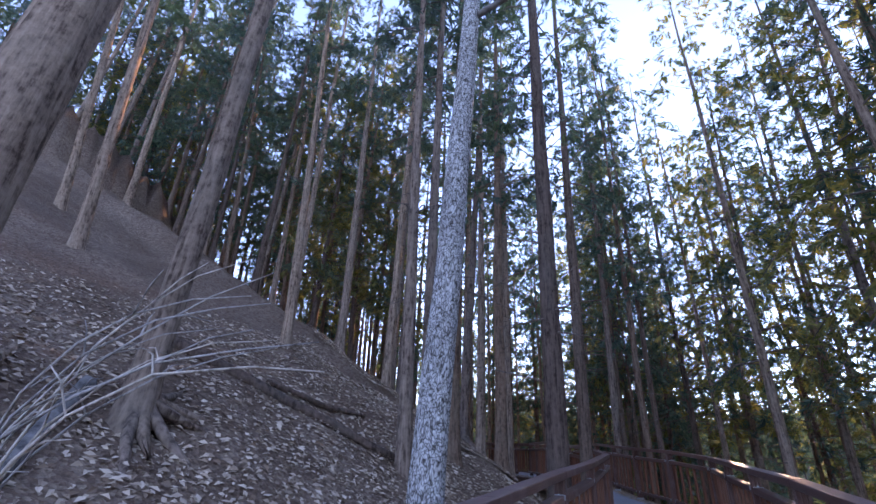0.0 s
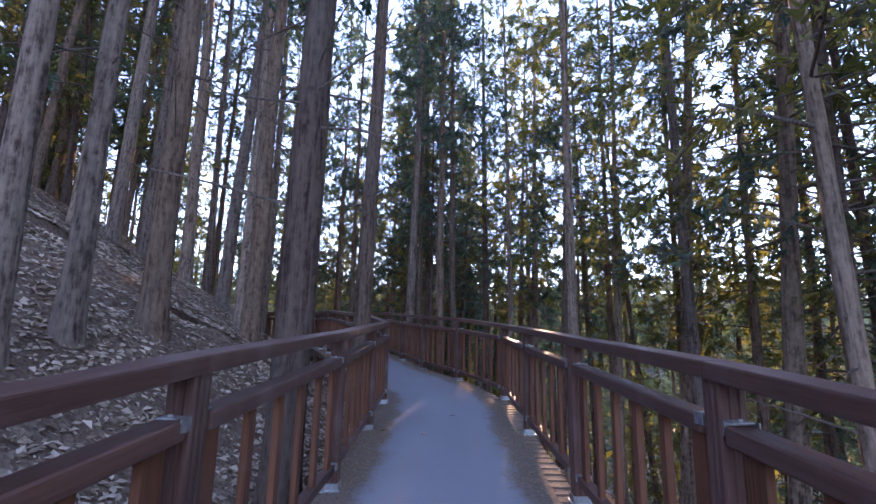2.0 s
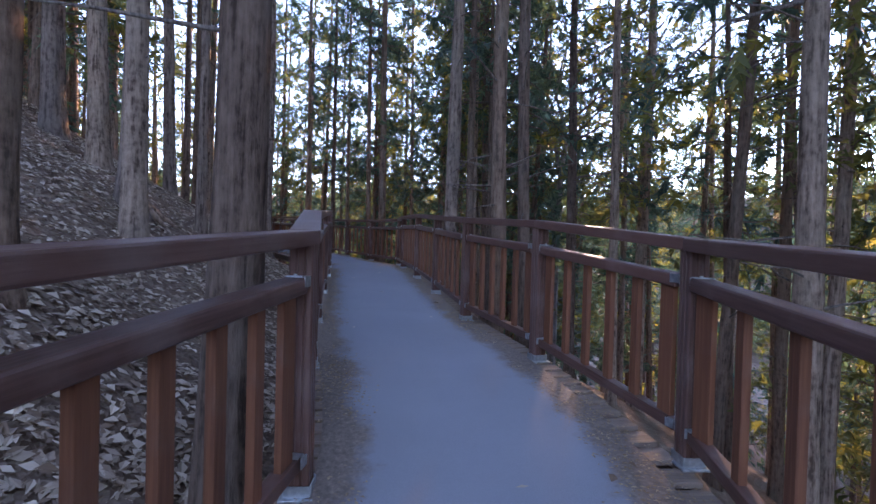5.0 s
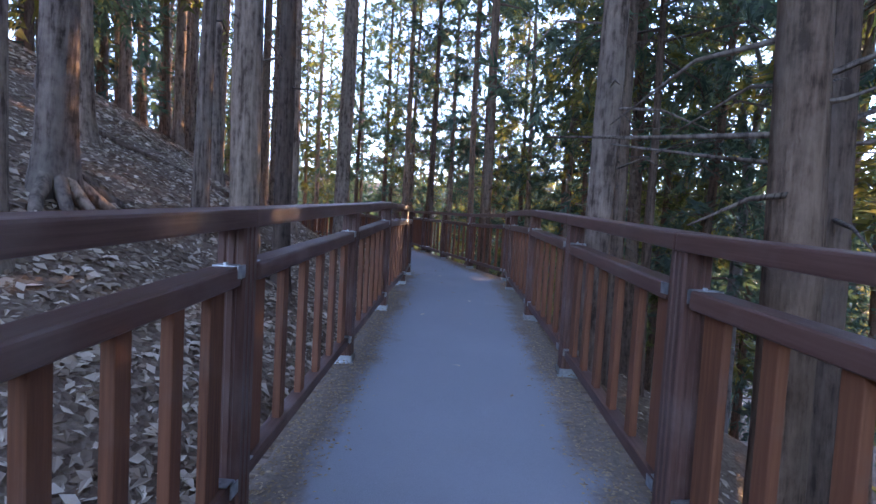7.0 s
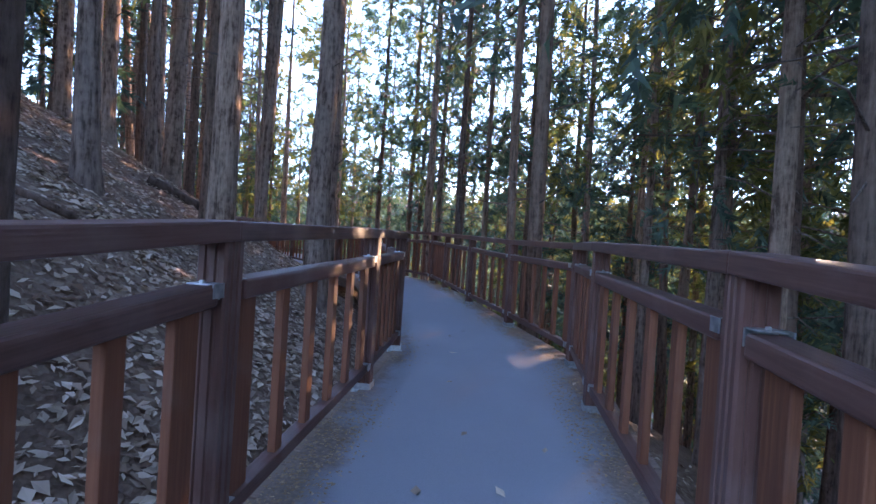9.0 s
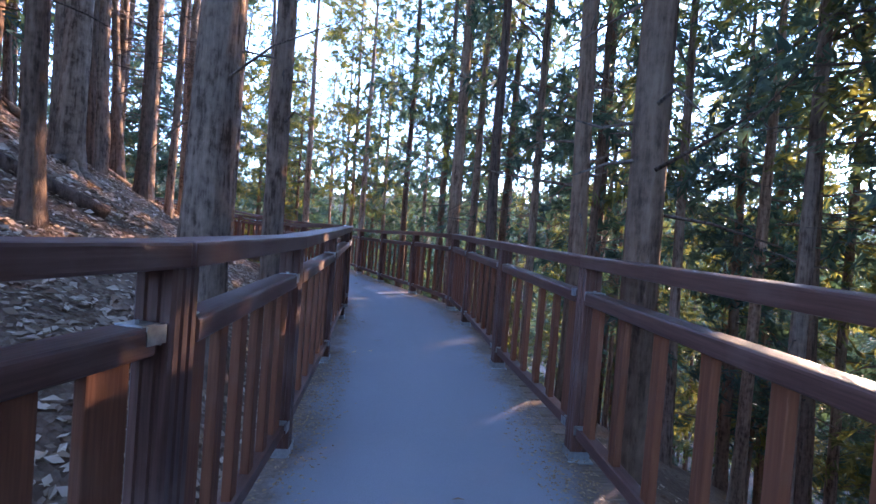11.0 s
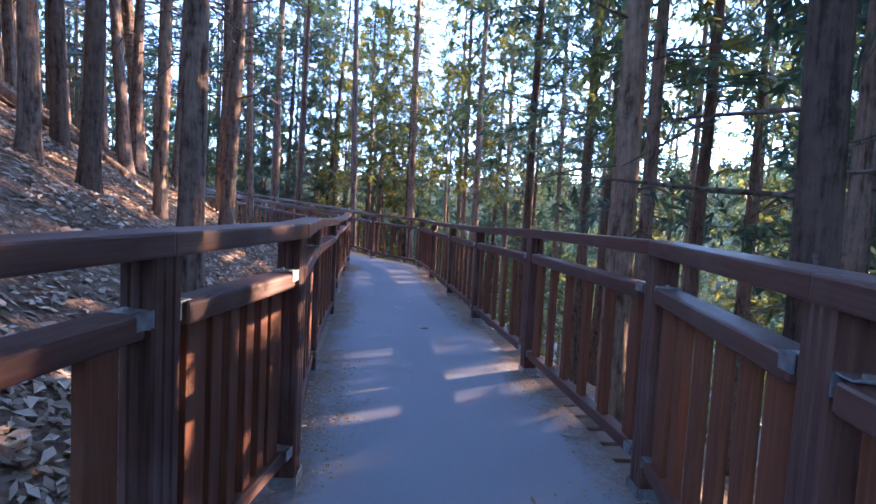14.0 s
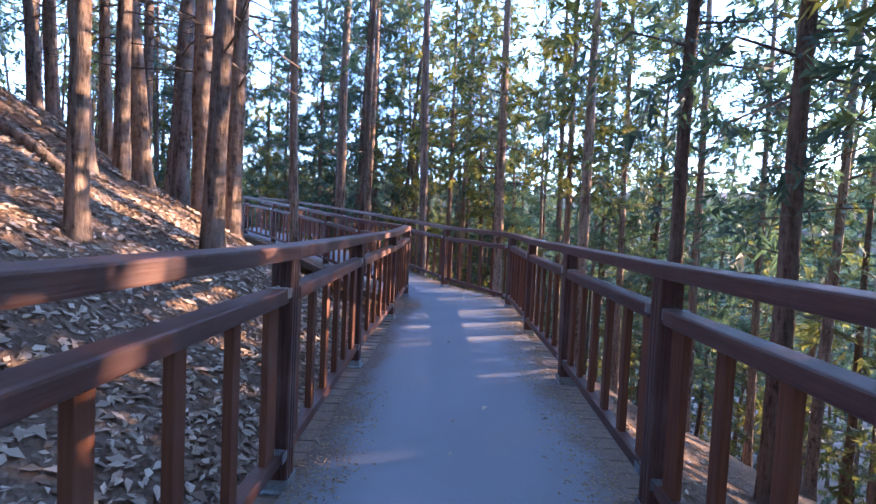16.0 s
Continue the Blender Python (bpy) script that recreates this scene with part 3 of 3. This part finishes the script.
GROVE_ENTRY = [
    (1.87, 7.14, 0.165), (3.14, 10.00, 0.135), (0.47, 9.60, 0.15), (-0.31, 7.65, 0.11), (-0.04, 8.46, 0.11), (1.63, 11.03, 0.14),
    (6.75, 5.46, 0.10), (7.55, 5.95, 0.08),
]
GROVE_BEND = [
    (9.53, 9.40, 0.13), (10.28, 12.30, 0.10), (8.94, 12.81, 0.10), (9.36, 15.69, 0.10), (11.78, 18.05, 0.16), (5.57, 12.62, 0.10),
    (6.16, 13.12, 0.085), (5.71, 15.10, 0.115), (2.48, 15.43, 0.145), (2.55, 16.36, 0.10), (7.62, 19.40, 0.11), (0.07, 16.60, 0.15),
    (-1.10, 17.66, 0.17), (-1.31, 15.17, 0.15), (1.46, 13.90, 0.13), (-2.84, 14.36, 0.15), (1.72, 16.15, 0.08), (13.28, 16.51, 0.11),
    (12.37, 12.15, 0.10), (6.86, 17.42, 0.09), (7.50, 17.81, 0.06),
]
GROVE_MIDDLE = [
    (2.25, 21.38, 0.17), (1.93, 22.96, 0.115), (1.47, 20.11, 0.15), (0.41, 19.29, 0.12), (0.42, 21.52, 0.10), (5.46, 21.06, 0.12),
    (5.22, 22.36, 0.085), (4.23, 25.17, 0.09), (16.20, 17.78, 0.11), (-1.80, 22.13, 0.11), (8.57, 22.54, 0.11), (9.80, 22.89, 0.11),
    (8.48, 23.55, 0.10), (-0.93, 26.20, 0.13), (0.28, 23.67, 0.11),
]
GROVE_SLOPE = [
    (3.30, 27.37, 0.12), (-2.46, 24.13, 0.11), (-3.43, 25.77, 0.11), (-2.86, 26.16, 0.12), (-4.58, 26.61, 0.11), (8.29, 24.82, 0.10),
    (9.58, 26.69, 0.12), (6.06, 27.84, 0.09), (-4.60, 29.50, 0.125), (-5.85, 29.61, 0.16), (-7.50, 29.95, 0.15), (9.17, 28.10, 0.12),
    (7.90, 28.31, 0.11), (11.43, 29.19, 0.11), (4.87, 27.19, 0.08), (3.30, 30.63, 0.12),
]
GROVE_END = [
    (4.00, 32.03, 0.12), (4.95, 33.77, 0.10), (8.36, 32.03, 0.14), (1.91, 33.47, 0.13), (0.46, 34.06, 0.12), (-6.71, 32.03, 0.10),
    (-4.83, 34.20, 0.10), (-7.84, 34.96, 0.10), (-10.05, 36.00, 0.16), (-2.27, 37.28, 0.15), (-3.22, 38.69, 0.11), (-5.51, 38.72, 0.17),
    (-9.52, 42.20, 0.17), (-13.94, 44.16, 0.18), (-11.13, 43.29, 0.10), (-2.40, 41.10, 0.12), (1.75, 37.63, 0.14), (-4.59, 41.41, 0.13),
    (11.35, 34.34, 0.11), (5.54, 38.28, 0.11), (-4.46, 45.12, 0.14),
]

for x, y, r in GROVE_ENTRY + GROVE_BEND + GROVE_MIDDLE + GROVE_SLOPE + GROVE_END:
    d = station(x, y)[0]
    kind = DARK_BIG if y < 11 and r > 0.13 else BIG if r > 0.14 else MIDDLE
    if d < -2.2:
        kind = CLOSE if y < 13 and rnd.random() < 0.8 else VALLEY if rnd.random() < 0.75 else kind
    elif y > 27 and d > 2.5 and rnd.random() < 0.4:
        kind = DRY
    plant(kind, x, y, r, rnd, 0.014, True)

for x, y in ((7.2, 3.0), (8.6, 7.4), (9.8, 4.6), (10.6, 10.8), (11.6, 7.4), (13.6, 9.6), (9.5, 17.5), (8.5, 20.5), (9.4, 24.0)):
    plant(CLOSE, x, y, rnd.uniform(0.12, 0.16), rnd)

plant(CLOSE[1:], 7.7, 10.7, 0.12, rnd, 0.015, True)
# added trees on the sunward side, placed to shade the walkway and bank
for x, y in ((9.6, 29.8), (11.2, 32.6), (13.0, 35.2), (14.9, 38.6), (11.6, 26.0), (13.2, 28.4), (15.0, 31.4), (10.4, 43.0), (12.0, 45.6), (8.6, 40.4), (13.6, 48.2), (16.6, 34.4)):
    plant(LEAFY, x, y, rnd.uniform(0.12, 0.14), rnd)

# the rest of the wood, away from the walkway
TAKEN = [(x, y) for x, y, r in GROVE_ENTRY + GROVE_BEND + GROVE_MIDDLE + GROVE_SLOPE + GROVE_END]
made = 0
while made < 46:
    x, y = rnd.uniform(-13, 3), rnd.uniform(27, 47)
    d = station(x, y)[0]
    made += 0.05
    if 2.6 < d < 12 and min((x - a) ** 2 + (y - b) ** 2 for a, b in TAKEN) > 0.8:
        plant(DRY, x, y, rnd.uniform(0.08, 0.13), rnd)
        TAKEN.append((x, y))
        made += 0.95
made = 0
while made < 75:
    x, y = rnd.uniform(-32, -8), rnd.uniform(31, 52)
    made += 0.02
    if abs(station(x, y)[0]) > 3 and min((x - a) ** 2 + (y - b) ** 2 for a, b in TAKEN) > 1.2:
        plant(LEAFY if rnd.random() < 0.55 else DRY, x, y, rnd.uniform(0.09, 0.13), rnd)
        TAKEN.append((x, y))
        made += 0.98
made = 0
for _ in range(20000):
    x, y = rnd.uniform(-36, 40), rnd.uniform(-8, 70)
    d = station(x, y)[0]
    uphill = d > 0
    if not (-40 < d < 23) or -4.2 < d < 5.5 or (uphill and (x + 1) ** 2 + (y - 1) ** 2 < 50) or (d > 13 and y < 16):
        continue
    # a clearing runs down the valley from the bare tree
    along = (x - 7) * 0.56 + (y - 14) * 0.83
    if 0 < along < 13 and abs((x - 7) * 0.83 - (y - 14) * 0.56) < 0.4 + 0.05 * along:
        continue
    gap = (2.7 if y < 15 else 1.45 if y < 18 else 1.25) if uphill else (2.1 if d > -16 else 3.0)
    if min((x - a) ** 2 + (y - b) ** 2 for a, b in TAKEN) < gap * gap:
        continue
    TAKEN.append((x, y))
    if uphill:
        pick = rnd.random()
        plant(LEAFY if d > 5.5 and y > 18 and pick < (0.8 if y > 26 else 0.55) else DRY if y > 24 and pick > 0.8 else MIDDLE, x, y, rnd.uniform(0.09, 0.15), rnd)
    else:
        pick = rnd.random()
        plant(VALLEY if d > -13 and pick < 0.28 else LEAFY if pick < 0.6 else MIDDLE, x, y, rnd.uniform(0.09, 0.14), rnd)
    made += 1
    if made >= 470:
        break
for own in BIG + DARK_BIG + MIDDLE + LEAFY + VALLEY + CLOSE + DRY:
    for o in (own, *own.children_recursive):
        bpy.data.objects.remove(o)


# ---- things of their own beside the walkway ----
def pale_tree():
    """A leaning broadleaf with pale, deeply scaled bark beside the uphill railing."""
    x, y = 0.02, 4.2
    tree = thing("pale_barked_tree", Matrix.Translation((x, y, ground_z(x, y) - 0.05)) @ Matrix.Rotation(radians(2.7), 4, "Y") @ Matrix.Rotation(radians(0.7), 4, "X"), "leaning tree with pale grey deeply scaled bark", "tree")
    r2 = random.Random(5)
    mesh, pts = trunk_mesh("trunk", 0.155, 15, BARK_PALE, r2, 0.08, 28, 0.35, 0.10)
    part("trunk", mesh, None, tree)
    for k in range(9):
        z = 6.5 + k * 0.9
        a = r2.uniform(0, 6.28)
        s = on_axis(pts, z)
        d = Vector((math.cos(a), math.sin(a), 0.5))
        v, f = [], []
        tube([s, s + d * 1.0, s + d * 2.0 + Vector((0, 0, 0.3))], [0.05, 0.03, 0.008], 6, v, f)
        part("limb", mesh_of("limb", v, f, BARK_GREY, True), None, tree)


def fork(v, f, p, d, n, r, depth, rnd):
    """A bare branch that splits again and again."""
    bend = Vector((rnd.gauss(0, 0.12), rnd.gauss(0, 0.12), 0.05)) * n
    q = p + d * n * 0.5 + bend
    e = p + d * n
    tube([p, q, e], [r, r * 0.82, r * 0.62], 6 if depth > 2 else 4, v, f)
    if depth:
        for _ in range(2 if depth < 4 else 3):
            nd = (d + Vector((rnd.gauss(0, 0.42), rnd.gauss(0, 0.42), rnd.uniform(0.0, 0.25)))).normalized()
            fork(v, f, e, nd, n * rnd.uniform(0.62, 0.85), r * 0.6, depth - 1, rnd)


def bare_tree(x, y, h, r, seed):
    tree = thing("bare_broadleaf_tree", Matrix.Translation((x, y, ground_z(x, y) - 0.1)), "leafless grey broadleaf tree forked into fine twigs", "tree")
    r2 = random.Random(seed)
    v, f = [], []
    foot = h * 0.42
    tube([Vector((0, 0, -0.3)), Vector((0.05, 0.05, foot * 0.5)), Vector((0.2, 0.1, foot))], [r * 1.2, r, r * 0.8], 10, v, f, 0.1)
    part("trunk", mesh_of("trunk", v, f, BARK_GREY, True), None, tree)
    for k in range(4):
        v, f = [], []
        a = k * 1.6 + r2.random()
        fork(v, f, Vector((0.2, 0.1, foot - 0.3 * (k % 2))), Vector((0.5 * math.cos(a), 0.5 * math.sin(a), 1)).normalized(), h * 0.16, r * 0.5, 5, r2)
        part("limb", mesh_of("limb", v, f, BARK_GREY, True), None, tree)


pale_tree()
bare_tree(11.3, 21.6, 16, 0.13, 3)
bare_tree(13.5, 27.5, 13, 0.13, 8)


def rooted_tree(x, y, r):
    """A thick uphill cypress whose roots spread bare down the bank."""
    tree = thing("rooted_cypress", Matrix.Translation((x, y, ground_z(x, y) - 0.05)) @ Matrix.Rotation(radians(2), 4, "Y"), "thick cypress with bare roots gripping the bank", "tree")
    r2 = random.Random(int(x * 100))
    mesh, pts = trunk_mesh("trunk", r, 19, BARK_CEDAR, r2, 0.3, 22, 0.75, 0.22)
    part("trunk", mesh, None, tree)
    for k in range(6):
        a = -1.3 + k * 0.55 + r2.uniform(-0.15, 0.15)
        v, f = [], []
        line = []
        for s in (0.0, 0.3, 0.65, 1.0, 1.35):
            px, py = math.cos(a + s * 0.3) * s * (0.9 + r * 2), math.sin(a + s * 0.3) * s * (0.9 + r * 2)
            line.append(Vector((px, py, ground_z(x + px, y + py) - ground_z(x, y) + 0.38 * max(0.0, 0.55 - s) + 0.05 - 0.07 * s)))
        tube(line, [r * 0.5, r * 0.36, r * 0.26, r * 0.18, 0.012], 7, v, f, 0.2, k)
        part("root", mesh_of("root", v, f, BARK_CEDAR, True), None, tree)


rooted_tree(-2.76, 4.77, 0.15)
rooted_tree(-3.6, 3.1, 0.30)
rooted_tree(1.02, 15.02, 0.14)
rooted_tree(-1.6, 23.6, 0.16)


def log(x1, y1, x2, y2, r, mat, label):
    a, b = Vector((x1, y1, ground_z(x1, y1) + r * 0.6)), Vector((x2, y2, ground_z(x2, y2) + r * 0.6))
    line = [a.lerp(b, k / 6) for k in range(7)]
    for p in line:
        p.z = ground_z(p.x, p.y) * 0.5 + p.z * 0.5 + r * 0.25
    lead = thing("fallen_log", Matrix.Translation(a), label, "log")
    v, f = [], []
    tube([p - a for p in line], [r * (1 - 0.05 * k) for k in range(7)], 9, v, f, 0.15, x1)
    part("stem", mesh_of("stem", v, f, mat, True), None, lead)


log(-3.6, 6.4, -0.3, 7.9, 0.09, BARK_DARK, "rotting log lying down the leafy bank")
log(-3.3, 4.75, -2.7, 3.3, 0.08, BARK_GREY, "bleached dead branch on the leafy bank")
log(-2.4, 7.2, -1.1, 8.6, 0.05, BARK_DARK, "thin fallen pole among dead leaves")
log(-0.7, 21.7, 0.2, 22.5, 0.10, BARK_DARK, "short cut log lying on the bank")
log(-6.6, 26.1, -4.3, 27.4, 0.09, BARK_CEDAR, "fallen trunk lying along the slope")
log(-7.6, 26.4, -5.2, 28.2, 0.07, BARK_CEDAR, "fallen trunk lying along the slope")
log(-2.6, 14.3, -0.9, 14.9, 0.06, BARK_DARK, "thin fallen pole among dead leaves")
log(-0.6, 17.0, 1.3, 18.2, 0.05, BARK_DARK, "thin fallen pole among dead leaves")


def bare_shrub():
    """A bare sapling whose pale twigs reach out over the bank."""
    x, y = -1.95, 2.1
    z = ground_z(x, y)
    shrub = thing("bare_shrub", Matrix.Translation((x, y, z)), "leafless shrub with pale bent twigs", "shrub")
    r2 = random.Random(21)
    for k in range(9):
        v, f = [], []
        a = r2.uniform(-0.6, 1.3)
        p = Vector((0, 0, 0))
        d = Vector((math.cos(a) * 0.35, math.sin(a) * 0.25, 1.0)).normalized()
        line, rad = [p.copy()], [0.012]
        for s in range(8):
            d = (d + Vector((math.cos(a) * (0.34 if s > 3 else 0.05), math.sin(a) * 0.08, -0.10 if s > 3 else 0.12)) + Vector((r2.gauss(0, 0.1), r2.gauss(0, 0.1), r2.gauss(0, 0.08)))).normalized()
            p = p + d * r2.uniform(0.24, 0.36)
            line.append(p.copy())
            rad.append(0.011 - 0.0012 * s)
        tube(line, rad, 5, v, f)
        for s in (3, 4, 5, 6):
            e = line[s] + Vector((r2.uniform(-0.1, 0.3), r2.uniform(-0.25, 0.25), r2.uniform(0.05, 0.25)))
            tube([line[s], line[s].lerp(e, 0.5) + Vector((0, 0, 0.03)), e], [0.005, 0.004, 0.002], 4, v, f)
        part("twig", mesh_of("twig", v, f, SHRUB, True), None, shrub)


SHRUB = bark("pale_twig_bark", (0.30, 0.25, 0.21), (0.58, 0.50, 0.43), stretch=20.0, depth=0.002)
bare_shrub()


# ---- litter ----
def scatter(name, count, place, size, mat, label, seed, curl=0.35):
    """Many small curled leaves, each two bent halves."""
    r2 = random.Random(seed)
    verts, faces = [], []
    for _ in range(count):
        spot = place(r2)
        if spot is None:
            continue
        x, y, z, normal = spot
        a = r2.uniform(0, 6.283)
        s = size * r2.uniform(0.5, 1.5)
        u = Vector((math.cos(a), math.sin(a), r2.gauss(0, curl)))
        u = (u - normal * u.dot(normal) * 0.8).normalized()
        w = normal.cross(u).normalized()
        w = (w + normal * r2.gauss(0, curl)).normalized()
        c = Vector((x, y, z + 0.012 * r2.random()))
        n = len(verts)
        mid = normal * s * r2.uniform(-0.05, 0.22)
        k = r2.uniform(0.15, 0.30) * s
        for q in (c - u * s * 0.5, c + w * k + mid, c + u * s * 0.5, c - w * k + mid, c + normal * 0.003):
            verts.append(tuple(q))
        faces += [(n, n + 4, n + 1), (n + 4, n + 2, n + 1), (n, n + 3, n + 4), (n + 4, n + 3, n + 2)]
    ob = new(name, mesh_of(name, verts, faces, mat))
    return tagged(ob, label, "leaf litter", kind="stuff")


WALK = smooth_line(LINE, 0.2)


def beside(lo, hi, power):
    def place(r2):
        p, h = WALK[int(r2.random() * len(WALK))]
        d = lo + (hi - lo) * r2.random() ** power
        side = Vector((-h.y, h.x, 0)).normalized()
        x, y = p.x + side.x * d + r2.gauss(0, 0.1), p.y + side.y * d + r2.gauss(0, 0.1)
        z = ground_z(x, y)
        gx, gy = ground_z(x + 0.1, y) - z, ground_z(x, y + 0.1) - z
        return x, y, z + 0.012, Vector((-gx, -gy, 0.1)).normalized()
    return place


scatter("fallen_leaf_cover", 120000, beside(0.75, 7.5, 1.7), 0.078, LITTER, "dead brown and buff leaves covering the bank", 31)
scatter("fallen_leaf_cover", 5000, beside(-4.0, -0.95, 0.8), 0.09, LITTER, "dead leaves on the valley side below the walkway", 32)


def on_deck(lo, hi, lift):
    def place(r2):
        p, h = WALK[int(r2.random() * len(WALK))]
        side = Vector((-h.y, h.x, 0)).normalized()
        d = r2.uniform(lo, hi) * (1 if r2.random() < 0.5 else -1)
        if lo > 0.3 and noise.noise(Vector((p.x * 0.8, p.y * 0.8, 2.0 if d > 0 else 9.0))) < r2.uniform(-0.35, 0.25):
            return None
        return p.x + side.x * d + r2.gauss(0, 0.05), p.y + side.y * d + r2.gauss(0, 0.1), p.z + lift, Vector((0, 0, 1))
    return place


scatter("deck_needle_litter", 80000, on_deck(0.58, 0.9, 0.0165), 0.022, NEEDLE_LITTER, "rust-brown needles and crumbs along the deck edges", 41, 0.15)
scatter("deck_leaf_litter", 110, on_deck(0.0, 0.8, 0.017), 0.07, LITTER, "a few dry leaves lying on the walkway", 42, 0.2)


# ---- the wooded slope across the valley ----
def far_woods():
    r2 = random.Random(77)
    verts, faces = [], []
    for _ in range(5200):
        ang = radians(r2.uniform(-150, 75))
        dist = r2.uniform(75, 300)
        x, y = 4 - math.sin(ang) * dist, 15 + math.cos(ang) * dist
        if station(x, y)[0] > -48:
            continue
        z = ground_z(x, y)
        tall = r2.uniform(7, 13)
        for k in range(11):
            f = k / 11
            s = (1.2 - f) * r2.uniform(1.3, 2.4)
            c = Vector((x + r2.gauss(0, 1.3) * (1.1 - f), y + r2.gauss(0, 1.3) * (1.1 - f), z + tall * (0.15 + 0.85 * f)))
            u = Vector((r2.gauss(0, 1), r2.gauss(0, 1), r2.gauss(0, 0.6))).normalized() * s
            w = Vector((r2.gauss(0, 1), r2.gauss(0, 1), r2.gauss(0, 0.6))).normalized() * s * 0.7
            n = len(verts)
            verts.extend([tuple(c - u), tuple(c + w), tuple(c + u * 0.8), tuple(c - w)])
            faces.append((n, n + 1, n + 2, n + 3))
    ob = new("far_woods", mesh_of("far_woods", verts, faces, FAR_LEAF))
    tagged(ob, "mixed woodland across the valley, sunlight painted into its warm leaf colour", "woodland", kind="stuff")


# the yellowish leaf tones hold the distant sunlight as colour
FAR_LEAF = foliage("sun_tinted_far_foliage", (0.045, 0.06, 0.035), (0.17, 0.155, 0.075), 0.35)
far_woods()

# ---- deck planks, last ----
PLANK_MESH = box_mesh("plank", 2.02, 0.1425, 0.032, PLANK, 0.003, segments=1)
for i, (p, h) in enumerate(COURSE):
    ob = new("plank", PLANK_MESH)
    ob.parent = deck
    side = Vector((-h.y, h.x, 0)).normalized()
    ob.matrix_world = Matrix.Translation(p + Vector((0, 0, -0.017 - 0.0012 * (i % 2)))) @ Matrix((side, Vector((0, 0, 1)).cross(side), Vector((0, 0, 1)))).transposed().to_4x4()
